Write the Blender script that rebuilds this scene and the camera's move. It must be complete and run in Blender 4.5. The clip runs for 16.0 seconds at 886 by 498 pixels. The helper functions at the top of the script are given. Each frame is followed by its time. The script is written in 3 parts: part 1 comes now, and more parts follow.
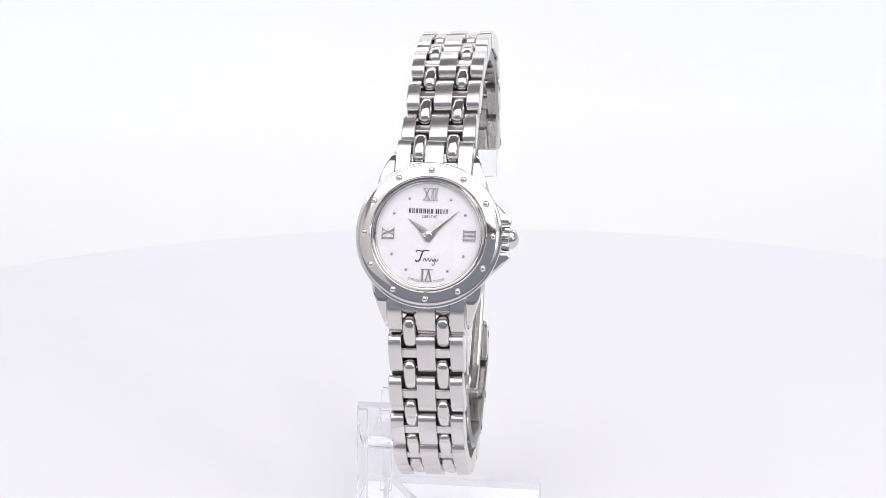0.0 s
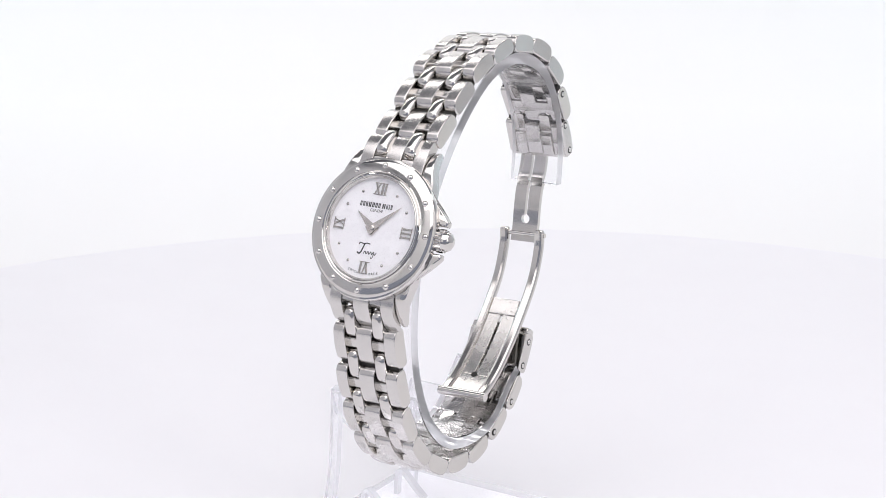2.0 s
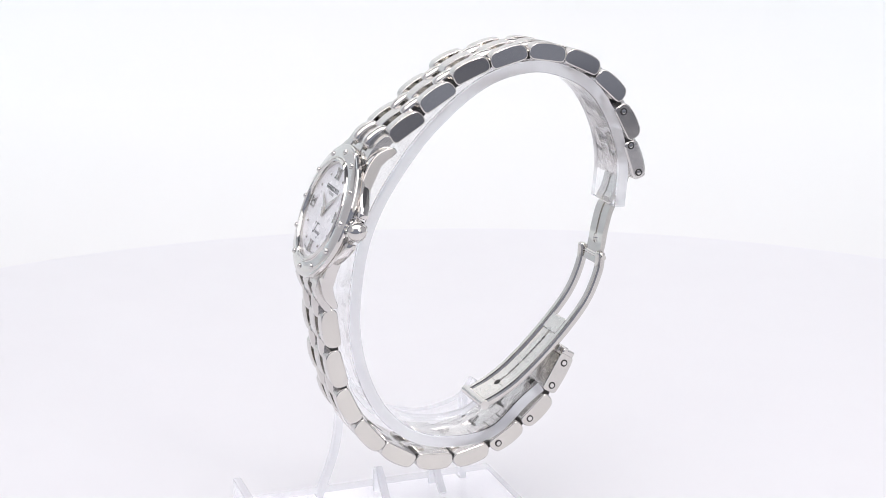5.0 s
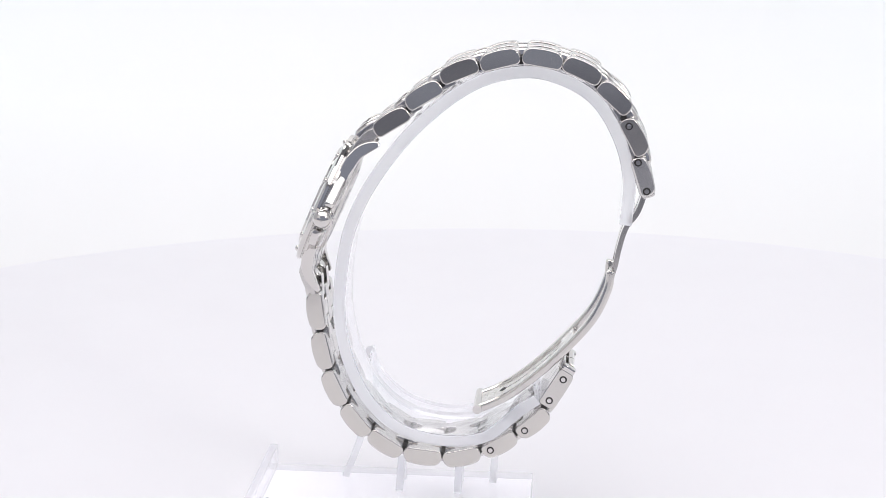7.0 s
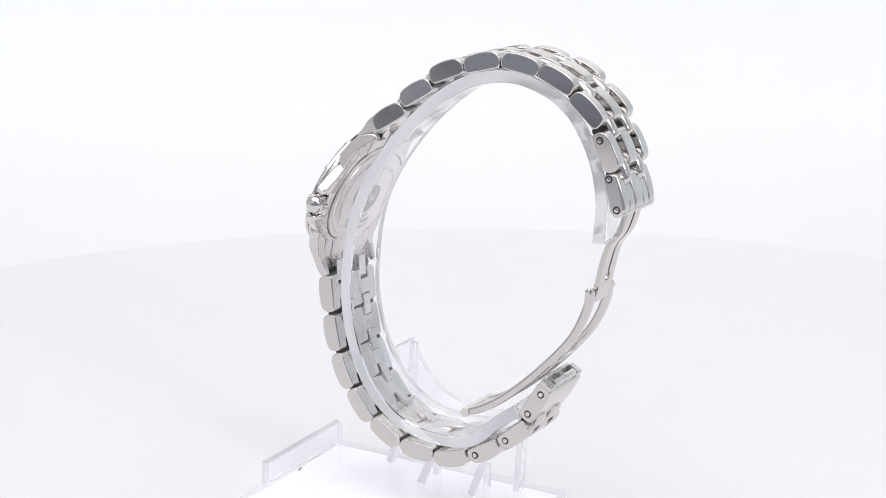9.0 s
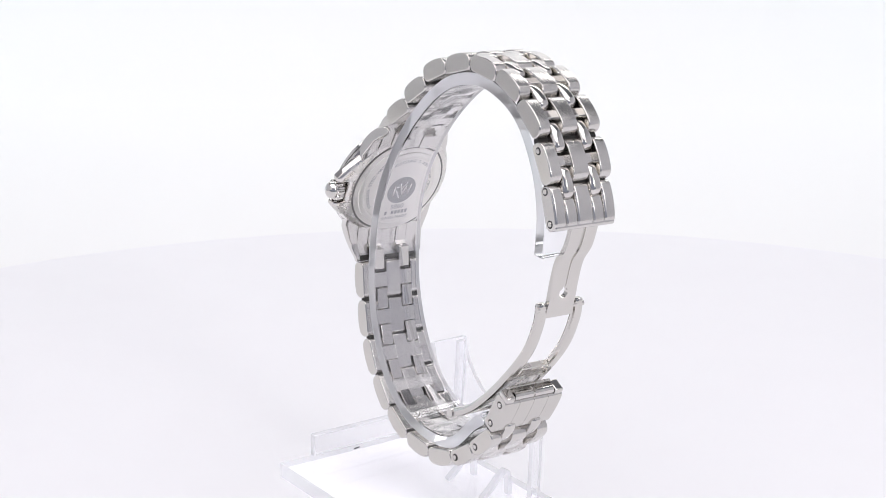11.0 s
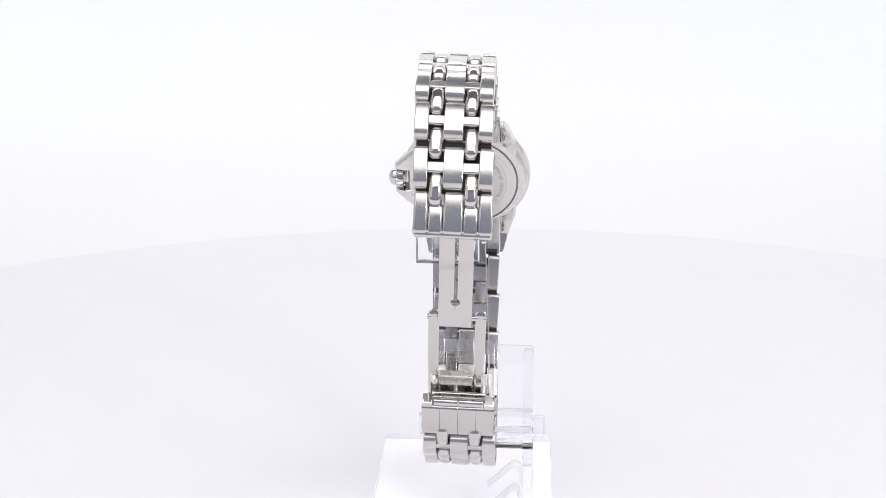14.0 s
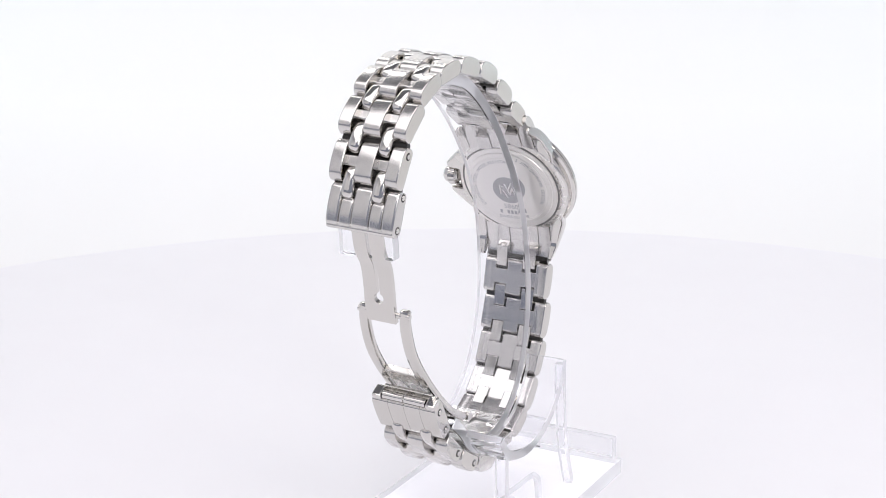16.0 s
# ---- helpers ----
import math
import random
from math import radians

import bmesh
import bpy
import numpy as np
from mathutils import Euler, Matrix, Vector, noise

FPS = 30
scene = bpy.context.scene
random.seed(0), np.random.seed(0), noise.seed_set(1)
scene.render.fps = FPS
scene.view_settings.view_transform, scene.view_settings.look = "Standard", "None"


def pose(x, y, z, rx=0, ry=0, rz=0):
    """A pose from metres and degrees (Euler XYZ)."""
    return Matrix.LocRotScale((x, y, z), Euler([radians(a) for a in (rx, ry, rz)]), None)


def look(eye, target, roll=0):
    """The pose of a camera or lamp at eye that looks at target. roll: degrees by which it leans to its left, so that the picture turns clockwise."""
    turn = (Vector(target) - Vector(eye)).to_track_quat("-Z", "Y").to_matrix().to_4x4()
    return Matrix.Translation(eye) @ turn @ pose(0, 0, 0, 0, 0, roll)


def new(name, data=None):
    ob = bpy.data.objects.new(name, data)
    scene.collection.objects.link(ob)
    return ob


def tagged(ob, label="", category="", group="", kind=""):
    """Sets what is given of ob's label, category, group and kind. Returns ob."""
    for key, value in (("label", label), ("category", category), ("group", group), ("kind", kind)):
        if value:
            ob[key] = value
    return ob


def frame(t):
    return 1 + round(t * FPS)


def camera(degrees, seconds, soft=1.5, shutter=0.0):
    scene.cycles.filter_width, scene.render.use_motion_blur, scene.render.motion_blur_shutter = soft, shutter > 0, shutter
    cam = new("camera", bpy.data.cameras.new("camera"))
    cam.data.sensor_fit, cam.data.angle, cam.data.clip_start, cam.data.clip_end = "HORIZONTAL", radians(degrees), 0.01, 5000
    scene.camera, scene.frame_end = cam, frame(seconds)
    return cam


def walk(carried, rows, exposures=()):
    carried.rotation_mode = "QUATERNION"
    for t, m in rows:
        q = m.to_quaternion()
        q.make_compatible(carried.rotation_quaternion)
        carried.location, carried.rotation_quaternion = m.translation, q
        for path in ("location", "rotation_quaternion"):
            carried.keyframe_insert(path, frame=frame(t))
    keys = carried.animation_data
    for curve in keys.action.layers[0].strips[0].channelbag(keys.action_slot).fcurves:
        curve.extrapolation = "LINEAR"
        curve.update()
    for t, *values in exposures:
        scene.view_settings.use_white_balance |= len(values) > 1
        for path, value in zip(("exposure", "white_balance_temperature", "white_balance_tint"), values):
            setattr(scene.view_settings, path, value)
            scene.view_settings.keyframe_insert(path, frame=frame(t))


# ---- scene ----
cam = camera(29.6, 16.0, soft=0.5)

# ---- camera: fixed, looking down at the turntable ----
EYE = Vector((0.0, -0.290, 0.1348))
DOWN, ASIDE = radians(15.594), radians(0.324)
AHEAD = Vector((-math.sin(ASIDE) * math.cos(DOWN), math.cos(ASIDE) * math.cos(DOWN), -math.sin(DOWN)))
walk(cam, [(0.0, look(EYE, EYE + AHEAD, 0.166)), (16.0, look(EYE, EYE + AHEAD, 0.166))])

# ---- turntable motion of the watch and its stand ----
PIVOT_Z = 0.0536            # height of the watch's own origin over the table
TURN_START, TURN_SPEED = -6.8, -12.542
WATCH_LEAN = -2.0


def turned(t, lean):
    return pose(0.0003, 0, PIVOT_Z, 0, 0, TURN_START + TURN_SPEED * t) @ pose(0, 0, 0, 0, lean, 0)


# ---- light: a photo tent with a lit ceiling panel, open to a dim room ----
world = bpy.data.worlds.new("dim_room")
scene.world = world
world.use_nodes = True
world.node_tree.nodes["Background"].inputs[0].default_value = (0.47, 0.50, 0.62, 1)
world.node_tree.nodes["Background"].inputs[1].default_value = 0.64


def area_lamp(name, place, target, sx, sy, watts, colour):
    data = bpy.data.lights.new(name, "AREA")
    data.shape, data.size, data.size_y, data.energy, data.color = "RECTANGLE", sx, sy, watts, colour
    ob = new(name, data)
    ob.matrix_world = look(place, target)
    return ob


area_lamp("ceiling_panel_light", (0, -0.375, 0.62), (0, -0.375, 0), 1.10, 0.85, 5.4, (1.0, 0.968, 0.998))
# unseen lamp added to whiten the backdrop
area_lamp("backdrop_fill_light", (0, 0.52, 0.68), (0, 0.74, 0.10), 1.1, 0.16, 3.1, (1.0, 0.985, 0.985))
area_lamp("side_strip_light", (-0.62, 0.42, 0.22), (-0.45, 0.70, 0.08), 0.08, 0.4, 0.39, (0.62, 0.91, 1.0))
area_lamp("side_strip_light", (0.62, 0.42, 0.22), (0.45, 0.70, 0.08), 0.08, 0.4, 0.39, (0.62, 0.91, 1.0))
bulb = bpy.data.lights.new("led_bulb_light", "SPOT")
bulb.energy, bulb.shadow_soft_size, bulb.spot_size, bulb.spot_blend, bulb.color = 1.4, 0.04, radians(60), 0.8, (1, 0.98, 0.98)
new("led_bulb_light", bulb).matrix_world = look((0.26, -0.37, 0.26), (0, 0, 0.06))
scene.view_settings.exposure = 0.0


# ---- materials ----
def material(name, colour, rough=0.5, metal=0.0):
    m = bpy.data.materials.new(name)
    m.use_nodes = True
    b = m.node_tree.nodes["Principled BSDF"]
    b.inputs["Base Color"].default_value = (*colour, 1)
    b.inputs["Roughness"].default_value = rough
    b.inputs["Metallic"].default_value = metal
    return m, m.node_tree, b


def node(nt, kind, **values):
    n = nt.nodes.new(kind)
    for k, v in values.items():
        n.inputs[k].default_value = v
    return n


def varied(nt, b, socket, low, high, scale, stretch=(1, 1, 1), detail=4.0, random_shift=0.0):
    """Noise in object space between two values on a socket."""
    tc = node(nt, "ShaderNodeTexCoord")
    mp = node(nt, "ShaderNodeMapping")
    mp.inputs["Scale"].default_value = stretch
    nz = node(nt, "ShaderNodeTexNoise", Scale=scale, Detail=detail)
    mr = node(nt, "ShaderNodeMapRange")
    mr.inputs["From Min"].default_value, mr.inputs["From Max"].default_value = 0.3, 0.7
    mr.inputs["To Min"].default_value, mr.inputs["To Max"].default_value = low, high
    nt.links.new(tc.outputs["Object"], mp.inputs["Vector"])
    nt.links.new(mp.outputs["Vector"], nz.inputs["Vector"])
    nt.links.new(nz.outputs["Fac"], mr.inputs["Value"])
    nt.links.new(mr.outputs["Result"], b.inputs[socket])
    return nz


def bumped(nt, b, scale, strength, distance, stretch=(1, 1, 1)):
    tc = node(nt, "ShaderNodeTexCoord")
    mp = node(nt, "ShaderNodeMapping")
    mp.inputs["Scale"].default_value = stretch
    nz = node(nt, "ShaderNodeTexNoise", Scale=scale, Detail=3.0)
    bp = node(nt, "ShaderNodeBump", Strength=strength, Distance=distance)
    nt.links.new(tc.outputs["Object"], mp.inputs["Vector"])
    nt.links.new(mp.outputs["Vector"], nz.inputs["Vector"])
    nt.links.new(nz.outputs["Fac"], bp.inputs["Height"])
    nt.links.new(bp.outputs["Normal"], b.inputs["Normal"])


def metal(name, colour, low, high, grain, strength, stretch):
    m, nt, b = material(name, colour, low, 1.0)
    varied(nt, b, "Roughness", low, high, 500, (1, 1, 1), 2.0)
    bumped(nt, b, grain, strength, 0.000004, stretch)
    return m


BRUSHED = metal("brushed_steel", (0.67, 0.652, 0.63), 0.19, 0.25, 7000, 0.3, (1, 0.03, 0.03))
SATIN = metal("satin_steel", (0.74, 0.72, 0.69), 0.22, 0.30, 3000, 0.15, (1, 1, 1))
POLISHED = metal("polished_steel", (0.675, 0.655, 0.63), 0.05, 0.11, 900, 0.06, (1, 1, 1))
SIDE = metal("fine_scratched_steel", (0.66, 0.638, 0.60), 0.09, 0.12, 2500, 0.12, (1, 0.3, 1))
WARM = metal("stamped_steel", (0.65, 0.63, 0.60), 0.12, 0.16, 5000, 0.15, (1, 0.1, 0.1))
BLASTED = metal("bead_blasted_steel", (0.82, 0.80, 0.77), 0.38, 0.44, 6000, 0.2, (1, 1, 1))
ENGRAVED, _, _ = material("engraved_steel", (0.42, 0.42, 0.43), 0.45, 1.0)
RECESS, _, _ = material("dull_steel_recess", (0.22, 0.215, 0.21), 0.45, 1.0)
# near-black steel: shade put into the colour of link gaps, screw rims, plate hole
DARK, _, _ = material("gap_shade_steel", (0.06, 0.058, 0.056), 0.5, 1.0)
PEARL, nt, b = material("mother_of_pearl_dial", (0.95, 0.94, 0.96), 0.25)
varied(nt, b, "Roughness", 0.18, 0.34, 250)
PRINT, _, _ = material("black_dial_print", (0.015, 0.015, 0.018), 0.4)
HAND, _, _ = material("polished_hand_steel", (0.66, 0.62, 0.58), 0.18, 1.0)
MARK, _, _ = material("applied_marker_steel", (0.50, 0.48, 0.455), 0.25, 1.0)
TABLE, nt, b = material("white_turntable_laminate", (0.84, 0.832, 0.857), 0.45)
varied(nt, b, "Roughness", 0.40, 0.55, 60)
bumped(nt, b, 600, 0.05, 0.0002)
TENT, nt, b = material("white_tent_fabric", (0.88, 0.875, 0.875), 0.9)
bumped(nt, b, 900, 0.1, 0.0003)
# tent fabric greyed blue, to dim what the link sides reflect
TONED_TENT, nt, b = material("toned_tent_fabric", (0.665, 0.665, 0.69), 0.9)
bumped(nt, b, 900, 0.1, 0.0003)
# unseen top, coloured dark so that the upper links reflect a dark band
CEILING, nt, b = material("darkened_tent_top", (0.20, 0.20, 0.215), 0.8)
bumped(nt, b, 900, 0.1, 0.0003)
FLOOR, nt, b = material("grey_desk", (0.255, 0.26, 0.29), 0.7)
varied(nt, b, "Roughness", 0.6, 0.8, 8)


def clear(name, tint, power, rough, least=0.05):
    """Clear plastic or glass: see-through, with more gloss at a glancing angle."""
    m = bpy.data.materials.new(name)
    m.use_nodes = True
    nt = m.node_tree
    nt.nodes.remove(nt.nodes["Principled BSDF"])
    see = node(nt, "ShaderNodeBsdfTransparent", Color=(*tint, 1))
    gloss = node(nt, "ShaderNodeBsdfGlossy", Roughness=rough)
    edge = node(nt, "ShaderNodeLayerWeight")
    sharp = nt.nodes.new("ShaderNodeMath")
    sharp.operation = "POWER"
    sharp.inputs[1].default_value = power
    scaled = nt.nodes.new("ShaderNodeMath")
    scaled.operation = "MULTIPLY_ADD"
    scaled.inputs[1].default_value, scaled.inputs[2].default_value = 0.28, least
    mix = node(nt, "ShaderNodeMixShader")
    nt.links.new(edge.outputs["Facing"], sharp.inputs[0])
    nt.links.new(sharp.outputs[0], scaled.inputs[0])
    nt.links.new(scaled.outputs[0], mix.inputs[0])
    nt.links.new(see.outputs[0], mix.inputs[1])
    nt.links.new(gloss.outputs[0], mix.inputs[2])
    nt.links.new(mix.outputs[0], nt.nodes["Material Output"].inputs["Surface"])
    return m


ACRYLIC, nt, b = material("clear_acrylic", (0.985, 0.985, 1.0), 0.02)
b.inputs["Transmission Weight"].default_value, b.inputs["IOR"].default_value = 1.0, 1.47
varied(nt, b, "Roughness", 0.01, 0.03, 120)
SHEET, nt, b = material("thin_clear_sheet", (0.968, 0.968, 0.985), 0.03)
b.inputs["Transmission Weight"].default_value, b.inputs["IOR"].default_value = 1.0, 1.22
varied(nt, b, "Roughness", 0.02, 0.08, 120)
# sawn edges of the acrylic: cloudy, with some see-through
FROST, nt, b = material("frosted_acrylic_edge", (0.98, 0.98, 1.0), 0.3)
b.inputs["Transmission Weight"].default_value, b.inputs["IOR"].default_value = 0.5, 1.2
varied(nt, b, "Roughness", 0.28, 0.34, 2000)
cloud = node(nt, "ShaderNodeBsdfTranslucent", Color=(0.985, 0.985, 1.0, 1))
see = node(nt, "ShaderNodeBsdfTransparent", Color=(0.985, 0.985, 1.0, 1))
mix = node(nt, "ShaderNodeMixShader", Fac=0.5)
mix_b = node(nt, "ShaderNodeMixShader", Fac=0.48)
nt.links.new(b.outputs[0], mix.inputs[1])
nt.links.new(cloud.outputs[0], mix.inputs[2])
nt.links.new(mix.outputs[0], mix_b.inputs[1])
nt.links.new(see.outputs[0], mix_b.inputs[2])
nt.links.new(mix_b.outputs[0], nt.nodes["Material Output"].inputs["Surface"])
SAPPHIRE = clear("sapphire_crystal", (0.995, 0.995, 0.995), 6.0, 0.01, 0.012)

# ---- mesh helpers (all shapes are given in millimetres) ----
MM = 0.001


def finished(bm, sharp=20):
    bmesh.ops.recalc_face_normals(bm, faces=bm.faces)
    for e in bm.edges:
        e.smooth = len(e.link_faces) == 2 and e.calc_face_angle(9) < radians(sharp)
    for f in bm.faces:
        f.smooth = len(f.verts) < 9
    return bm


def weighted(me):
    """The mesh with normals weighted by face size: flats stay flat beside rounded rims."""
    tmp = bpy.data.objects.new("draft", me)
    scene.collection.objects.link(tmp)
    mod = tmp.modifiers.new("weighted", "WEIGHTED_NORMAL")
    mod.keep_sharp, mod.weight = True, 60
    bpy.context.view_layer.update()
    out = bpy.data.meshes.new_from_object(tmp.evaluated_get(bpy.context.evaluated_depsgraph_get()))
    out.name = me.name
    bpy.data.objects.remove(tmp)
    bpy.data.meshes.remove(me)
    return out


def mesh_of(name, bm, mat):
    me = bpy.data.meshes.new(name)
    bmesh.ops.scale(bm, vec=(MM, MM, MM), verts=bm.verts)
    bm.to_mesh(me)
    bm.free()
    me.materials.append(mat)
    return weighted(me)


def part(name, me, parent, m=None, label=""):
    ob = new(name, me)
    ob.parent = parent
    if m is not None:
        ob.matrix_basis = m
    return tagged(ob, label)


def at(x, y, z, rx=0, ry=0, rz=0):
    return pose(x * MM, y * MM, z * MM, rx, ry, rz)


def extrude(bm, outline, x0, x1):
    """A prism along x from an outline in (y, z)."""
    a = [bm.verts.new((x0, y, z)) for y, z in outline]
    c = [bm.verts.new((x1, y, z)) for y, z in outline]
    caps = [bm.faces.new(a), bm.faces.new(c[::-1])]
    n = len(a)
    for i in range(n):
        bm.faces.new((a[i], c[i], c[(i + 1) % n], a[(i + 1) % n]))
    return caps


def inset(outline, d):
    """The outline drawn in by d."""
    n, out = len(outline), []
    for i in range(n):
        (ay, az), (by, bz), (cy, cz) = outline[i - 1], outline[i], outline[(i + 1) % n]
        e1, e2 = Vector((by - ay, bz - az)).normalized(), Vector((cy - by, cz - bz)).normalized()
        nrm = (Vector((-e1.y, e1.x)) + Vector((-e2.y, e2.x)))
        nrm = nrm / max(0.6, nrm.length_squared / 2)
        out.append((by + nrm.x * d, bz + nrm.y * d))
    return out


def loft(bm, outline, x0, x1, bevel, segments=3):
    """A prism along x with rounded rims; the outline runs counter-clockwise."""
    area = sum(a[0] * c[1] - c[0] * a[1] for a, c in zip(outline, outline[1:] + outline[:1]))
    outline = outline if area > 0 else outline[::-1]
    levels = []
    for k in range(segments + 1):
        a = radians(90 * k / segments)
        levels.append((bevel * (1 - math.sin(a)), bevel * (1 - math.cos(a))))
    levels = [(x0 + dx, d) for d, dx in levels[::1]]
    levels += [(x0 + x1 - x, d) for x, d in levels[::-1]]
    rows = [[bm.verts.new((x, y, z)) for y, z in (inset(outline, d) if d > 1e-6 else outline)] for x, d in levels]
    n = len(outline)
    for p, q in zip(rows, rows[1:]):
        for i in range(n):
            bm.faces.new((p[i], q[i], q[(i + 1) % n], p[(i + 1) % n]))
    bm.faces.new(rows[0]), bm.faces.new(rows[-1][::-1])


def prism(outline, x0, x1, bevel=0.0, segments=3):
    bm = bmesh.new()
    if bevel:
        loft(bm, outline, x0, x1, bevel, segments)
        return finished(bm, 34)
    extrude(bm, outline, x0, x1)
    return finished(bm)


def block(bm, x0, x1, y0, y1, z0, z1):
    extrude(bm, [(y0, z0), (y1, z0), (y1, z1), (y0, z1)], x0, x1)


def box(x0, x1, y0, y1, z0, z1, bevel=0.15):
    bm = bmesh.new()
    block(bm, x0, x1, y0, y1, z0, z1)
    if bevel:
        bmesh.ops.bevel(bm, geom=bm.edges[:], offset=bevel, segments=2, profile=0.5, affect="EDGES")
    return finished(bm)


def rounded(length, thick, radius, crown_height=0.0, steps=5, under=None):
    """A rounded bar's outline in (y, z), its outer side swelling by crown_height."""
    h, t, pts = length / 2, thick / 2, []
    low = radius if under is None else under
    for sy, sz, r, a0 in ((1, 1, radius, 0), (-1, 1, radius, 90), (-1, -1, low, 180), (1, -1, low, 270)):
        for k in range(steps + 1):
            a = radians(a0 + 90 * k / steps)
            pts.append((sy * (h - r) + r * math.cos(a), sz * (t - r) + r * math.sin(a)))
        if a0 == 0 and crown_height:
            for f in (0.8, 0.6, 0.4, 0.2, 0.0, -0.2, -0.4, -0.6, -0.8):
                pts.append((f * (h - radius), t))
    return [(y, z + (crown_height * (1 - (y / h) ** 2) if z > 0 else 0)) for y, z in pts]


def revolve(bm, outline, steps=96):
    """Turns an outline of (radius, z) about z; radius 0 closes it."""
    rings = []
    for r, z in outline:
        if r < 1e-6:
            rings.append([bm.verts.new((0, 0, z))])
        else:
            rings.append([bm.verts.new((r * math.cos(2 * math.pi * k / steps), r * math.sin(2 * math.pi * k / steps), z)) for k in range(steps)])
    for p, q in zip(rings, rings[1:]):
        for k in range(steps):
            j = (k + 1) % steps
            if len(p) == 1 and len(q) == 1:
                continue
            if len(p) == 1:
                bm.faces.new((p[0], q[k], q[j]))
            elif len(q) == 1:
                bm.faces.new((p[k], q[0], p[j]))
            else:
                bm.faces.new((p[k], q[k], q[j], p[j]))


def turned_mesh(outline, steps=96, sharp=30):
    bm = bmesh.new()
    revolve(bm, outline, steps)
    return finished(bm, sharp)


def spline(points, per=8):
    """A smooth line through the points (Catmull-Rom)."""
    out = []
    p = [Vector(q) for q in points]
    p = [2 * p[0] - p[1], *p, 2 * p[-1] - p[-2]]
    for i in range(1, len(p) - 2):
        for k in range(per):
            t = k / per
            out.append(0.5 * (2 * p[i] + (p[i + 1] - p[i - 1]) * t + (2 * p[i - 1] - 5 * p[i] + 4 * p[i + 1] - p[i + 2]) * t * t
                              + (3 * p[i] - p[i - 1] - 3 * p[i + 1] + p[i + 2]) * t ** 3))
    return out + [p[-2]]


def strip(path, thick, near, x1, bevel=0.2):
    """A bent strip: a line in (y, z) with a thickness, from near to x1; near may be a function of the way along it."""
    left, right = [], []
    for i, p in enumerate(path):
        d = (path[min(i + 1, len(path) - 1)] - path[max(i - 1, 0)]).normalized()
        n = Vector((-d.y, d.x)) * thick / 2
        left.append(p + n), right.append(p - n)
    bm = bmesh.new()
    rows = []
    for i, (a, c) in enumerate(zip(left, right)):
        f = i / (len(left) - 1)
        x0 = near(f) if callable(near) else near
        rows.append([bm.verts.new(v) for v in ((x0, a.x, a.y), (x1, a.x, a.y), (x1, c.x, c.y), (x0, c.x, c.y))])
    for p, q in zip(rows, rows[1:]):
        for k in range(4):
            bm.faces.new((p[k], q[k], q[(k + 1) % 4], p[(k + 1) % 4]))
    bm.faces.new(rows[0]), bm.faces.new(rows[-1][::-1])
    if bevel:
        finished(bm)
        edges = [e for e in bm.edges if not e.smooth]
        bmesh.ops.bevel(bm, geom=edges, offset=bevel, segments=2, profile=0.5, affect="EDGES")
    return finished(bm)


def lettering(text, size, mat, depth=0.02, spacing=1.0):
    cu = bpy.data.curves.new("letters", "FONT")
    cu.body, cu.size, cu.align_x, cu.align_y, cu.extrude, cu.space_character = text, size * MM, "CENTER", "CENTER", depth * MM, spacing
    cu.resolution_u = 3
    tmp = bpy.data.objects.new("letters", cu)
    scene.collection.objects.link(tmp)
    bpy.context.view_layer.update()
    me = bpy.data.meshes.new_from_object(tmp.evaluated_get(bpy.context.evaluated_depsgraph_get()))
    bpy.data.objects.remove(tmp)
    me.materials.clear()
    me.materials.append(mat)
    return me


# ---- the setting: turntable and photo tent ----
def turntable():
    r = 239
    edge = [(r - 12 + 12 * math.sin(a), -12 + 12 * math.cos(a)) for a in (radians(10 * k) for k in range(10))]
    bm = turned_mesh([(0, 0), (60, 0), (150, 0), (r - 30, 0)] + edge + [(r, -22), (r - 8, -25), (0, -25)], 160)
    ob = new("turntable", mesh_of("turntable", bm, TABLE))
    ob.location = (0.009, -0.011, 0)
    tagged(ob, "round white matte turntable top under the stand", "turntable", kind="structure")


